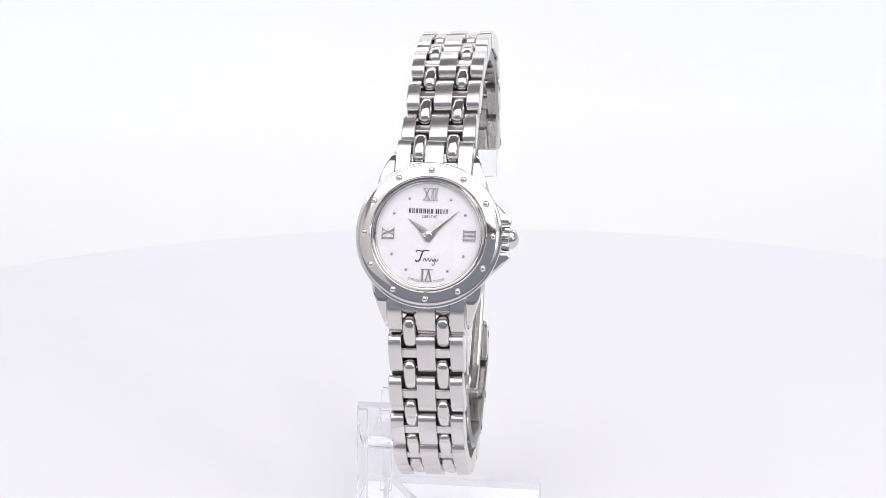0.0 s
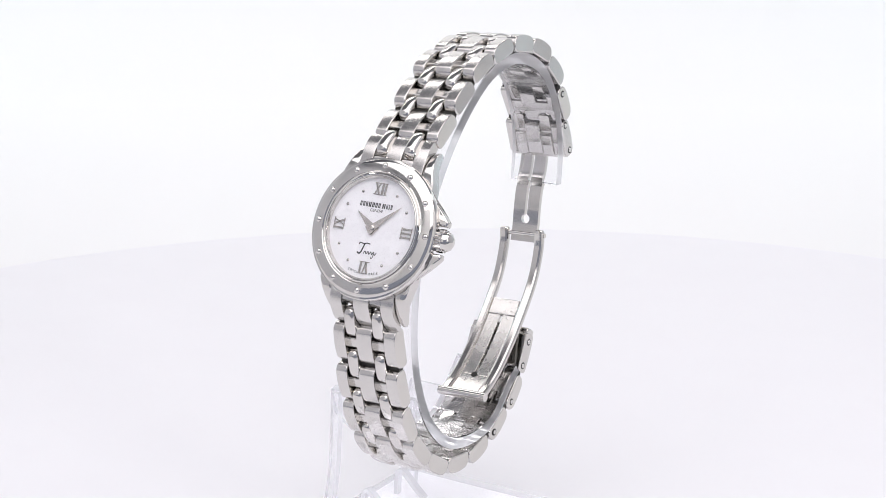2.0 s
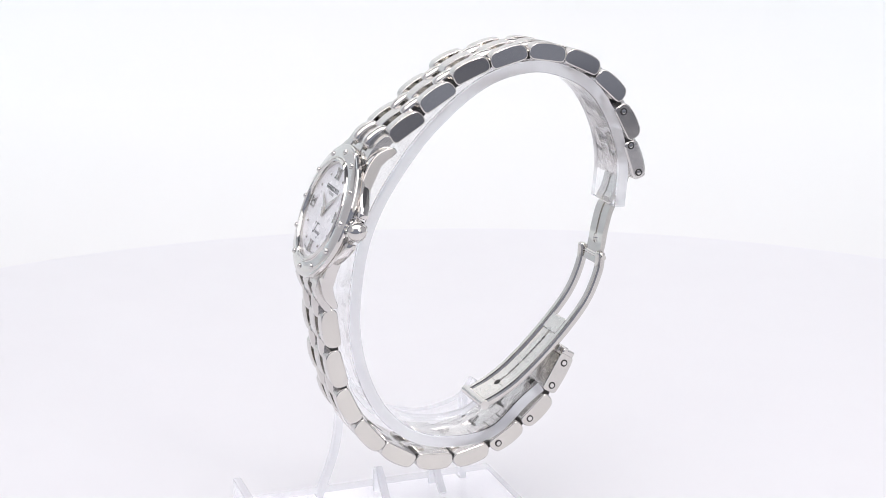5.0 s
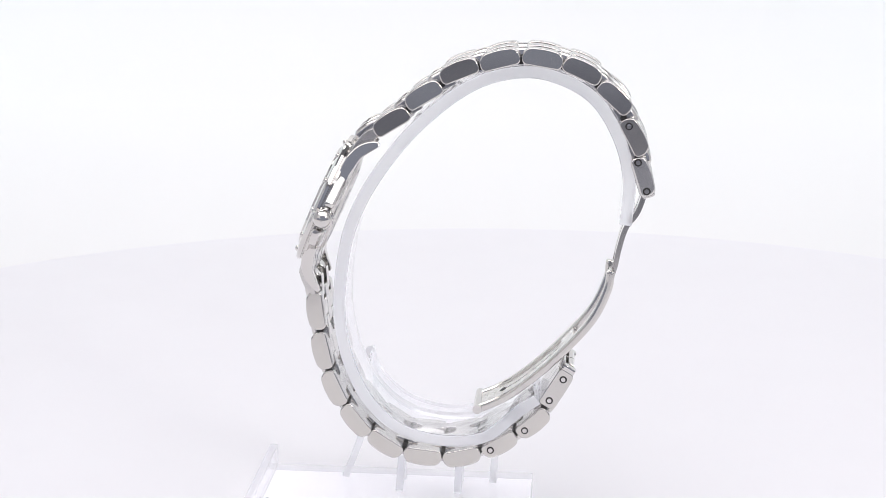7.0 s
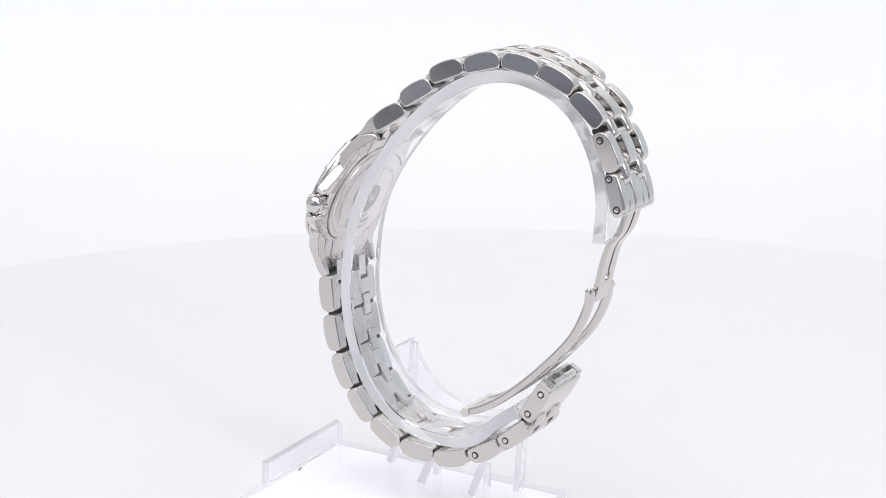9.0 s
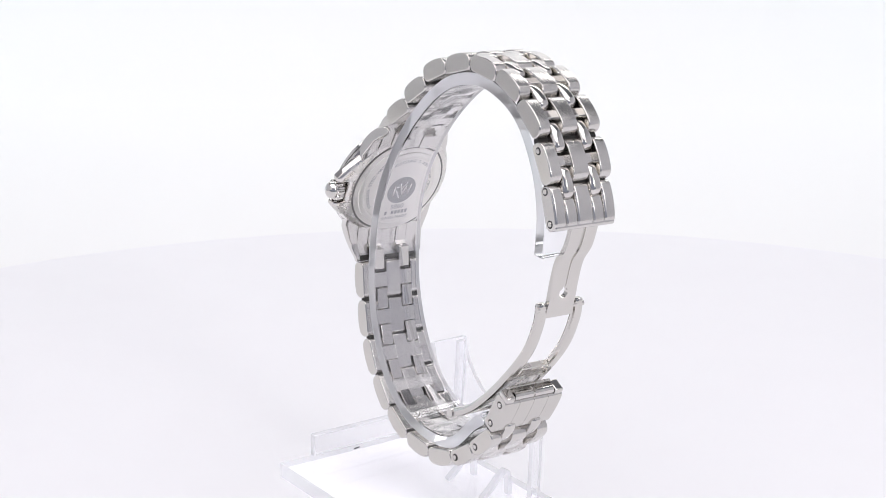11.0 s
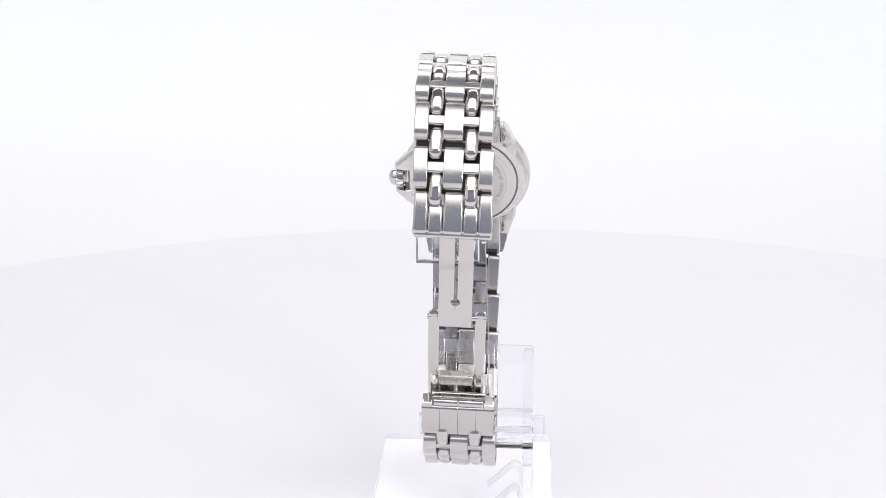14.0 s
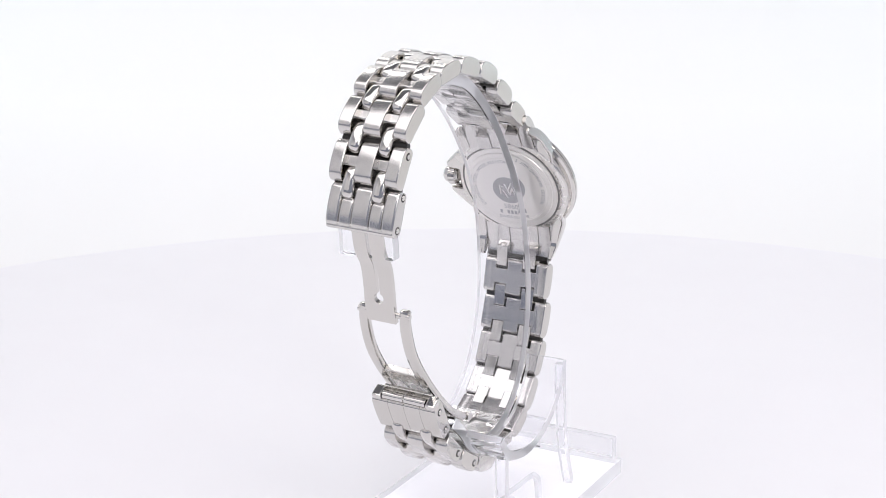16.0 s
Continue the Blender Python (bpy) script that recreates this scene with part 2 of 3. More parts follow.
def photo_tent():
    def slab(name, label, x0, x1, y0, y1, z0, z1, mat=TENT):
        ob = new(name, mesh_of(name, box(x0 * 1000, x1 * 1000, y0 * 1000, y1 * 1000, z0 * 1000, z1 * 1000, 2), mat))
        tagged(ob, label, name.split("_")[0], kind="structure")
    slab("floor", "white fabric floor of the photo tent", -0.66, 0.66, -0.34, 0.56, -0.045, -0.027)
    slab("wall_west", "unseen side wall of the tent, greyed blue to dim reflections", -0.68, -0.662, -0.34, 0.80, -0.045, 0.72, TONED_TENT)
    slab("wall_east", "unseen side wall of the tent, greyed blue to dim reflections", 0.662, 0.68, -0.34, 0.80, -0.045, 0.72, TONED_TENT)
    # unseen flaps, added to give the bezel something white to reflect
    for side in (-1, 1):
        slab("curtain", "unseen white front flap added for the bezel to reflect", *sorted((side * 0.26, side * 0.68)), -0.53, -0.52, 0.17, 0.72)
        slab("curtain", "unseen white side flap added for the bezel to reflect", *sorted((side * 0.662, side * 0.68)), -0.519, -0.341, 0.17, 0.72)
    slab("ceiling", "unseen top of the tent, darkened for the links' reflections", -0.68, 0.68, -1.05, 0.80, 0.722, 0.74, CEILING)
    slab("ground", "unseen grey floor added under the desk", -6, 6, -6, 6, -0.82, -0.80, FLOOR)
    # unseen desk, its width and grey set by what the link sides should reflect
    desk = tagged(new("desk"), "unseen grey desk added under the tent for the steel to reflect", "desk")
    desk.location = (0, -0.25, -0.80)
    part("tabletop", mesh_of("tabletop", box(-740, 740, -1100, 1100, 724, 753.5, 4), FLOOR), desk)
    leg = mesh_of("leg", box(-30, 30, -30, 30, 0, 724, 3), FLOOR)
    for x in (-0.68, 0.68):
        for y in (-1.04, 1.04):
            part("leg", leg, desk, pose(x, y, 0))
    # the backdrop sweeps up from the floor
    path = [Vector((562, -36))] + [Vector((600 + 160 * math.sin(a), 124 - 160 * math.cos(a))) for a in (radians(7.5 * k) for k in range(13))] + [Vector((760, 720))]
    ob = new("backdrop", mesh_of("backdrop", strip(path, 4, -660, 660, 0), TENT))
    tagged(ob, "white seamless backdrop sweeping up behind the turntable", "backdrop", kind="structure")


turntable()
photo_tent()

# ---- the watch ----
watch = new("wrist_watch")
watch.matrix_basis = turned(0, WATCH_LEAN)
tagged(watch, "polished steel bracelet watch, white dial, open clasp, on clear stand", "watch")


def mid(z):
    """The bracelet's middle across its width: it hangs slightly askew."""
    return -1.4 + 0.045 * z


def outer(y, z, ang):
    """Pose of a bracelet piece: y along the bracelet, z out of it."""
    return at(mid(z), y - 0.3, z, ang, 0, 0)


UPPER = [(-10.27, 23.94, 31.7), (-4.6, 28.72, 31), (1.49, 33.06, 22.4), (8.43, 35.08, 14.5), (15.7, 35.35, -9.4), (22.5, 33.43, -24.7), (28.04, 28.89, -42), (31.63, 22.21, -62)]
LOWER = [(-24.03, -10.88, 97), (-23.1, -18.42, 103), (-21.0, -25.54, 114.3), (-17.2, -31.68, 129.3), (-11.82, -36.07, 148), (-4.94, -38.16, 174.5), (2.25, -38.11, 193), (9.17, -35.37, 212), (15.14, -31.03, 221.3)]


def bracelet():
    side = mesh_of("outer_piece", prism(rounded(7.05, 2.7, 1.2, 0.52, 5, 0.95), -1.15, 1.15, 0.22, 3), BRUSHED)
    side.materials.append(SIDE)
    for f in side.polygons:
        if abs(f.normal.x) > 0.95:
            f.material_index = 1
    centre_bm = prism(rounded(7.05, 2.7, 1.2, 0.52, 5, 0.45), -1.56, 1.56, 0.18, 2)
    extrude(centre_bm, [(y, z - 0.12) for y, z in rounded(1.9, 1.9, 0.35)], -4.3, 4.3)
    extrude(centre_bm, [(y, z - 0.86) for y, z in rounded(2.9, 0.9, 0.12)], -4.28, 4.28)
    centre = mesh_of("centre_piece", finished(centre_bm, 34), BRUSHED)
    small_bm = prism([(y * (1 + 0.06 * z), z) for y, z in rounded(5.35, 2.6, 1.2, 0.5, 6, 0.8)], -1.12, 1.12, 0.8, 7)
    loft(small_bm, rounded(4.1, 1.1, 0.2), -1.1, 1.1, 0.1, 2)
    small_bm.verts.ensure_lookup_table()
    bmesh.ops.translate(small_bm, vec=(0, 0, -1.02), verts=small_bm.verts[-len(rounded(4.1, 1.1, 0.2)) * 6:])
    small = mesh_of("connector", finished(small_bm, 34), POLISHED)
    play = random.Random(5)
    # added near-black rod: stands for the shade in the joint between two links
    barrel = mesh_of("shade_barrel", finished(cylinder(0.6, 0, 11.9)), DARK)
    screw_bm = turned_mesh([(0, 0.03), (0.62, 0.03), (0.66, 0.0), (0.66, -0.3), (0, -0.3)], 24)
    screw = mesh_of("screw", screw_bm, DARK)
    head = mesh_of("screw_head", turned_mesh([(0.44, 0.0), (0.42, 0.10), (0, 0.13)], 18), POLISHED)
    # added near-black plate: paints the shade in the holes beside the connectors
    shade_plate = mesh_of("gap_shade_plate", box(-4.2, 4.2, -2.9, 2.9, -0.75, -0.35, 0), DARK)
    for chain, screwed in ((UPPER, (7,)), (LOWER, (7, 8))):
        for i, (y, z, a) in enumerate(chain):
            link = part("bracelet_link", centre, watch, outer(y, z, a))
            part("gap_shade_plate", shade_plate, link)
            for s in (-1, 1):
                part("outer_piece", side, link, at(s * 5.17, 0, 0, 0, play.uniform(-1.3, 1.3), play.uniform(-1.3, 1.3)))
                if i in screwed:
                    m = at(s * 6.37, 2.0 if chain is LOWER else -2.1, 0.1) @ pose(0, 0, 0, 0, s * 90, 0)
                    part("screw", screw, link, m, "small round screw in the link's side")
                    part("screw_head", head, link, m)
    # the two rows of small links straddle the joints
    for chain, first, last in ((UPPER, (-14.3, 21.5, 36), (32.5, 18.8, -67)), (LOWER, (-24.6, -6.8, 94), (17.2, -28.0, 230))):
        ends = [first] + [((p[0] + q[0]) / 2, (p[1] + q[1]) / 2, (p[2] + q[2]) / 2) for p, q in zip(chain, chain[1:])] + [last]
        for y, z, a in ends:
            for s in (-1, 1):
                part("connector", small, watch, outer(y, z, a) @ at(s * 2.8, 0, 0.22, play.uniform(-2, 2), 0, play.uniform(-0.8, 0.8)))
            part("shade_barrel", barrel, watch, outer(y, z, a) @ at(-5.95, 0, -0.1) @ pose(0, 0, 0, 0, 90, 0), "added dark rod standing for shade between two links")


def cylinder(r, z0, z1, steps=20):
    bm = bmesh.new()
    revolve(bm, [(0, z0), (r, z0), (r, z1), (0, z1)], steps)
    return bm


# case frame: x across, y to 12 o'clock, z out of the dial
TILT = 23.7
CASE = at(-1.1, -23.5, 9.2, 0, 2, 0) @ pose(0, 0, 0, 90 - TILT)


def on_case(x, y, z, rx=0, ry=0, rz=0):
    return CASE @ at(x, y, z, rx, ry, rz)


def case_body():
    """The middle of the case: a drum with two crown guards at 3 o'clock."""
    def plan(r, tip, slot):
        """Round outline that sweeps out in a hollow curve to each guard's blunt tip."""
        a0 = radians(57)
        start, turn, end = (r * math.cos(a0), r * math.sin(a0)), (r * 0.95, r * 0.55), (tip, 3.1)
        sweep = []
        for k in range(17):
            u = k / 16
            sweep.append(tuple((1 - u) ** 2 * p + 2 * u * (1 - u) * q + u * u * w for p, q, w in zip(start, turn, end)))
        sweep += [(tip + 0.02, 2.9), (tip - 0.05, slot + 0.12), (tip - 0.2, slot), (r - 0.3, slot - 0.1)]
        back = [(r * math.cos(a0 + u), r * math.sin(a0 + u)) for u in [(2 * math.pi - 2 * a0) * k / 96 for k in range(1, 96)]]
        return sweep[::-1] + back + [(x, -y) for x, y in sweep]
    levels = [(-3.3, 9.7, 9.9, 2.6), (-3.24, 10.4, 11.2, 2.5), (-3.1, 10.85, 12.3, 2.45), (-2.95, 11.05, 12.9, 2.4), (-2.75, 11.2, 13.2, 2.35), (-2.5, 11.3, 13.4, 2.3), (-2.35, 11.33, 13.48, 2.3), (-1.4, 11.35, 13.5, 2.3), (-1.2, 11.3, 13.4, 2.35),
              (-1.05, 11.2, 13.1, 2.45), (-0.95, 11.0, 11.6, 2.6), (-0.7, 10.7, 10.8, 2.6)]
    bm = bmesh.new()
    rows = [[bm.verts.new((x, y, z)) for x, y in plan(r, tip, slot)] for z, r, tip, slot in levels]
    count = len(rows[0])
    for p, q in zip(rows, rows[1:]):
        for k in range(count):
            bm.faces.new((p[k], p[(k + 1) % count], q[(k + 1) % count], q[k]))
    bm.faces.new(rows[0][::-1]), bm.faces.new(rows[-1])
    return finished(bm, 32)


def watch_head():
    body = mesh_of("case", case_body(), POLISHED)
    body.materials.append(SATIN)
    for f in body.polygons:
        if f.normal.z < -0.45:
            f.material_index = 1
    case = part("case", body, watch, CASE)
    # lugs curve down from the case at both ends
    lug_line = [(5.0, -0.9), (9.5, -1.0), (11.0, -1.25), (12.3, -1.75), (13.4, -2.5), (14.2, -3.4), (14.75, -4.4), (14.9, -5.0), (14.7, -5.45), (14.2, -5.6), (13.5, -5.1), (12.6, -4.4), (11.3, -3.6), (8.0, -3.0), (5.0, -3.0)]
    for s in (-1, 1):
        for turn in (0, 180):
            bm = prism(lug_line, 0.0, 1.0, 0.2, 3)
            for v in bm.verts:
                rim = 9.5 - 2.45 * min(1, max(0, (v.co.y - 8.0) / 6.9))
                v.co.x = s * (6.5 + (rim - 6.5) * v.co.x)
                if turn and v.co.y > 10.5:
                    v.co.z -= 0.18 * (v.co.y - 10.5)
            part("lug", mesh_of("lug", finished(bm, 26), POLISHED), case, at(0, 0, 0, 0, 0, turn))
    # end links fill the space between the lugs
    end_bm = bmesh.new()
    line = [(9.0, -1.15), (11.2, -1.2), (13.0, -1.5), (14.6, -1.95), (15.8, -2.55), (16.5, -3.25), (16.6, -3.95), (16.1, -4.7), (13.4, -3.9), (9.0, -3.2)]
    short = [(y if y < 13 else 12.4 + 0.15 * (y - 13), z - 0.1) for y, z in line]
    for x0, x1, mine in ((-6.4, -4.0, line), (-3.96, -1.6, short), (-1.56, 1.56, line), (1.6, 3.96, short), (4.0, 6.4, line)):
        loft(end_bm, mine, x0, x1, 0.12, 2)
    lower_bm = end_bm.copy()
    for v in lower_bm.verts:
        if v.co.y > 13:
            v.co.z -= 0.38 * (v.co.y - 13)
            v.co.y -= 0.2 * (v.co.y - 13)
    part("end_link", mesh_of("end_link", finished(end_bm, 30), BRUSHED), case, None, "brushed end piece between the lugs")
    part("end_link", mesh_of("end_link", finished(lower_bm, 30), BRUSHED), case, at(0, 0, 0, 0, 0, 180), "brushed end piece between the lugs")
    bezel = part("bezel", mesh_of("bezel", turned_mesh([
        (10.6, -1.7), (11.7, -1.65), (12.1, -1.35), (12.15, -0.88), (11.95, -0.80), (11.95, -0.72), (12.2, -0.64), (12.2, -0.15), (12.05, 0.1), (11.75, 0.16), (11.65, 0.24), (11.2, 0.39), (10.7, 0.52), (10.2, 0.61), (9.75, 0.66), (9.62, 0.80), (9.5, 0.74),
        (9.42, 0.68), (9.34, 0.84), (9.15, 0.98), (9.0, 0.94), (8.92, 0.86), (8.84, 0.92), (8.72, 0.90), (8.62, 0.72), (8.55, 0.0), (8.55, -0.4)], 144, 24), POLISHED), watch, CASE,
        "polished round bezel ringed with small dome studs")
    stud = mesh_of("stud", turned_mesh([(0.56, -0.2), (0.55, 0.08), (0.48, 0.26), (0.34, 0.40), (0.17, 0.47), (0, 0.49)], 20, 60), POLISHED)
    for k in range(12):
        a = radians(90 - 30 * k)
        part("stud", stud, bezel, at(10.72 * math.cos(a), 10.72 * math.sin(a), 0.42))
    crystal = part("crystal", mesh_of("crystal", turned_mesh([(0, 0.80), (8.3, 0.80), (8.58, 0.72), (8.58, 0.45), (0, 0.45)], 96), SAPPHIRE), watch, CASE, "flat clear glass over the dial")
    crystal.visible_shadow = False
    # crown: fluted barrel and dome cap
    cb = bmesh.new()
    flutes = 14
    rows = []
    for x, r, d in ((11.5, 1.2, 0), (11.9, 1.5, 0), (12.0, 1.95, 0.3), (13.2, 2.0, 0.3), (13.35, 1.8, 0.05), (13.4, 1.66, 0), (13.8, 1.62, 0), (14.2, 1.42, 0), (14.5, 1.08, 0), (14.72, 0.62, 0), (14.8, 0.15, 0)):
        rows.append([cb.verts.new((x, (r - d * (k % 4 > 1)) * math.cos(2 * math.pi * k / (flutes * 4)), (r - d * (k % 4 > 1)) * math.sin(2 * math.pi * k / (flutes * 4)))) for k in range(flutes * 4)])
    for p, q in zip(rows, rows[1:]):
        for k in range(flutes * 4):
            cb.faces.new((p[k], q[k], q[(k + 1) % (flutes * 4)], p[(k + 1) % (flutes * 4)]))
    cb.faces.new(rows[0]), cb.faces.new(rows[-1][::-1])
    part("crown", mesh_of("crown", finished(cb, 40), POLISHED), watch, CASE @ at(0, 0, -1.85), "fluted winding crown with a dome end")


def dial():
    disc = part("dial", mesh_of("dial", turned_mesh([(0, 0), (8.56, 0), (8.56, -0.2), (0, -0.2)], 96), PEARL), watch, CASE, "white pearly dial with applied steel numerals")
    for word, a in (("XII", 90), ("III", 0), ("VI", 270), ("IX", 180)):
        part("numeral", roman(word), disc, at(6.75 * math.cos(radians(a)), 6.75 * math.sin(radians(a)), 0.08, 0, 0, a - 90), "applied steel roman numeral")
    dot = mesh_of("marker", turned_mesh([(0.26, 0), (0.25, 0.08), (0.15, 0.18), (0, 0.2)], 14, 60), MARK)
    for k in (1, 2, 4, 5, 7, 8, 10, 11):
        a = radians(90 - 30 * k)
        part("marker", dot, disc, at(6.85 * math.cos(a), 6.85 * math.sin(a), 0.01))
    part("lettering", lettering("SWISS", 0.62, PRINT, 0.005, 1.25), disc, at(-2.05, -7.55, 0.012, 0, 0, -12))
    part("lettering", lettering("MADE", 0.62, PRINT, 0.005, 1.25), disc, at(2.05, -7.55, 0.012, 0, 0, 12))
    part("lettering", lettering("GENEVE", 0.72, PRINT, 0.005, 1.0), disc, at(0, 3.0, 0.012))
    # the maker's name as a row of plain upright bars
    bars = bmesh.new()
    x = -3.5
    for k, w in enumerate((0.38, 0.40, 0.38, 0.50, 0.45, 0.41, 0.41, 0.02, 0.58, 0.34, 0.18, 0.32)):
        if w > 0.1:
            block(bars, x, x + w * 0.42, 3.52, 4.34, 0.004, 0.016)
            block(bars, x + w * 0.60, x + w, 3.52, 4.34, 0.004, 0.016)
        x += w + 0.19
    part("printed_mark", mesh_of("printed_mark", finished(bars), PRINT), disc, None, "row of small black printed bars")
    # the model's script mark as plain curved strokes
    strokes = bmesh.new()

    def stroke(points, w):
        path = spline(points, 5)
        for i, (p, q) in enumerate(zip(path, path[1:])):
            d = (q - p).normalized()
            nrm = Vector((-d.y, d.x)) * w / 2
            v = [strokes.verts.new((c.x, c.y, z)) for z in (0.004, 0.016) for c in (p - nrm, q + d * 0.02 - nrm, q + d * 0.02 + nrm, p + nrm)]
            for f in ((0, 1, 2, 3), (7, 6, 5, 4), (0, 4, 5, 1), (1, 5, 6, 2), (2, 6, 7, 3), (3, 7, 4, 0)):
                strokes.faces.new([v[j] for j in f])
    stroke([(-1.9, -3.0), (-1.75, -2.65), (-1.0, -2.75), (-0.3, -2.6), (0.25, -2.7)], 0.17)
    stroke([(-0.75, -2.7), (-1.0, -3.4), (-1.25, -4.2), (-1.6, -4.5), (-2.0, -4.3)], 0.24)
    stroke([(-0.7 + 0.28 * k, -4.42 if k % 2 == 0 else -3.95) for k in range(10)], 0.14)
    stroke([(1.3, -4.2), (1.2, -4.9), (0.9, -5.05), (0.85, -4.8)], 0.13)
    part("printed_mark", mesh_of("printed_mark", finished(strokes), PRINT), disc, None, "small black curled printed mark")

    def hand(length, width, tail, z, ang, label):
        bm = bmesh.new()
        pts = [(0, length, 0), (-width / 2, 0.15, 0), (-width * 0.72, -tail, 0), (width * 0.72, -tail, 0), (width / 2, 0.15, 0)]
        low = [bm.verts.new((a, c, -0.07)) for a, c, _ in pts]
        top = [bm.verts.new((a, c, 0.0)) for a, c, _ in pts]
        ridge = [bm.verts.new((0, length - 0.3, 0.012)), bm.verts.new((0, -tail * 0.8, 0.02))]
        bm.faces.new(low)
        for k in range(5):
            bm.faces.new((low[k], low[(k + 1) % 5], top[(k + 1) % 5], top[k]))
        bm.faces.new((top[0], top[1], ridge[1], ridge[0])), bm.faces.new((top[1], top[2], ridge[1]))
        bm.faces.new((top[2], top[3], ridge[1])), bm.faces.new((top[3], top[4], ridge[1])), bm.faces.new((top[4], top[0], ridge[0], ridge[1]))
        part("hand", mesh_of("hand", finished(bm, 5), HAND), disc, at(0, 0, z, 0, 0, ang), label)
    hand(4.45, 1.4, 0.95, 0.18, 54, "short tapered steel hour hand")
    hand(6.6, 1.25, 0.95, 0.32, -50, "long tapered steel minute hand")
    part("hand_cap", mesh_of("hand_cap", turned_mesh([(0.55, 0.1), (0.55, 0.42), (0.42, 0.5), (0, 0.52)], 24), HAND), disc)


def roman(word):
    """Applied numeral, its strokes as raised bars with feet."""
    bm = bmesh.new()

    def bar(x0, x1, w):
        v = [bm.verts.new((x, y, z)) for z in (-0.08, 0.10) for x, y in ((x0 - w, -1.0), (x0 + w, -1.0), (x1 + w, 1.0), (x1 - w, 1.0))]
        for f in ((3, 2, 1, 0), (4, 5, 6, 7), (0, 1, 5, 4), (1, 2, 6, 5), (2, 3, 7, 6), (3, 0, 4, 7)):
            bm.faces.new([v[j] for j in f])
    lay = {"XII": ("X", -0.62, "I", 0.35, "I", 0.95), "III": ("I", -0.7, "I", 0, "I", 0.7), "VI": ("V", -0.35, "I", 0.65), "IX": ("I", -0.75, "X", 0.25)}[word]
    for ch, x in zip(lay[::2], lay[1::2]):
        if ch == "I":
            bar(x, x, 0.16)
        elif ch == "V":
            bar(x + 0.05, x - 0.45, 0.15), bar(x, x + 0.45, 0.08)
        else:
            bar(x + 0.45, x - 0.45, 0.16), bar(x - 0.45, x + 0.45, 0.08)
    half = 1.3 if word == "XII" else 1.0
    block(bm, -half, half, 0.93, 1.03, -0.08, 0.09)
    block(bm, -half, half, -1.03, -0.93, -0.08, 0.09)
    return mesh_of("numeral", finished(bm, 10), MARK)


def case_back():
    """The underside: stepped steel lid with engraved words. Its z points out of the back."""
    m = CASE @ at(0, 0, -3.3) @ pose(0, 0, 0, 0, 180, 0)
    lid = part("case_back", mesh_of("case_back", turned_mesh([(9.6, -0.2), (9.55, 0.1), (8.7, 0.16), (8.6, 0.36), (7.9, 0.44), (7.75, 0.36), (7.6, 0.36), (7.5, 0.42), (0, 0.42)], 96), BLASTED), watch, m, "satin steel case back with engraved lettering")
    part("groove", mesh_of("groove", turned_mesh([(9.62, -0.3), (9.62, 0.02), (9.95, 0.02), (9.95, -0.3)], 96), RECESS), lid, None, "dark groove round the case back")
    part("emblem", mesh_of("emblem", turned_mesh([(3.1, 0.3), (3.1, 0.435), (0, 0.435)], 48), ENGRAVED), lid, None, "dull round engraved emblem")
    mono = bmesh.new()
    for x0, y0, x1, y1 in ((-1.6, -1.1, -1.6, 1.1), (-1.3, 0.75, -0.75, 0.75), (-1.1, 0.0, -0.2, -1.9), (-0.5, 1.5, 0.35, -1.1), (0.35, -1.1, 0.9, 0.7), (0.9, 0.7, 1.4, -1.1), (1.4, -1.1, 2.0, 1.1), (0.1, 0.2, 0.9, 1.8)):
        d = (Vector((x1, y1)) - Vector((x0, y0))).normalized()
        nn = Vector((-d.y, d.x)) * 0.13
        v = [mono.verts.new((a + s * nn.x, c + s * nn.y, z)) for z in (0.42, 0.45) for a, c, s in ((x0, y0, 1), (x0, y0, -1), (x1, y1, -1), (x1, y1, 1))]
        for f in ((0, 1, 2, 3), (7, 6, 5, 4), (0, 4, 5, 1), (1, 5, 6, 2), (2, 6, 7, 3), (3, 7, 4, 0)):
            mono.faces.new([v[j] for j in f])
    part("emblem_stroke", mesh_of("emblem_stroke", finished(mono), POLISHED), lid, None, "bright strokes of the emblem")
    text = "STAINLESS STEEL WATER RESISTANT 5 ATM SAPPHIRE CRYSTAL"
    for k, ch in enumerate(text):
        if ch != " ":
            a = 216 - 4.6 * k
            part("engraved_letter", lettering(ch, 1.0, ENGRAVED, 0.01), lid, at(6.75 * math.cos(radians(a)), 6.75 * math.sin(radians(a)), 0.435, 0, 0, a - 90))
    part("engraved_number", lettering("5860", 1.5, ENGRAVED, 0.01), lid, at(0, -4.0, 0.435))
    bars = bmesh.new()
    for k in range(7):
        if k != 1:
            block(bars, -2.5 + 0.75 * k, -2.0 + 0.75 * k, -5.75, -4.9, 0.42, 0.445)
    part("engraved_bars", mesh_of("engraved_bars", finished(bars), ENGRAVED), lid)
    part("engraved_lettering", lettering("SWISS MADE", 0.95, ENGRAVED, 0.01, 1.1), lid, at(0, -6.6, 0.435))


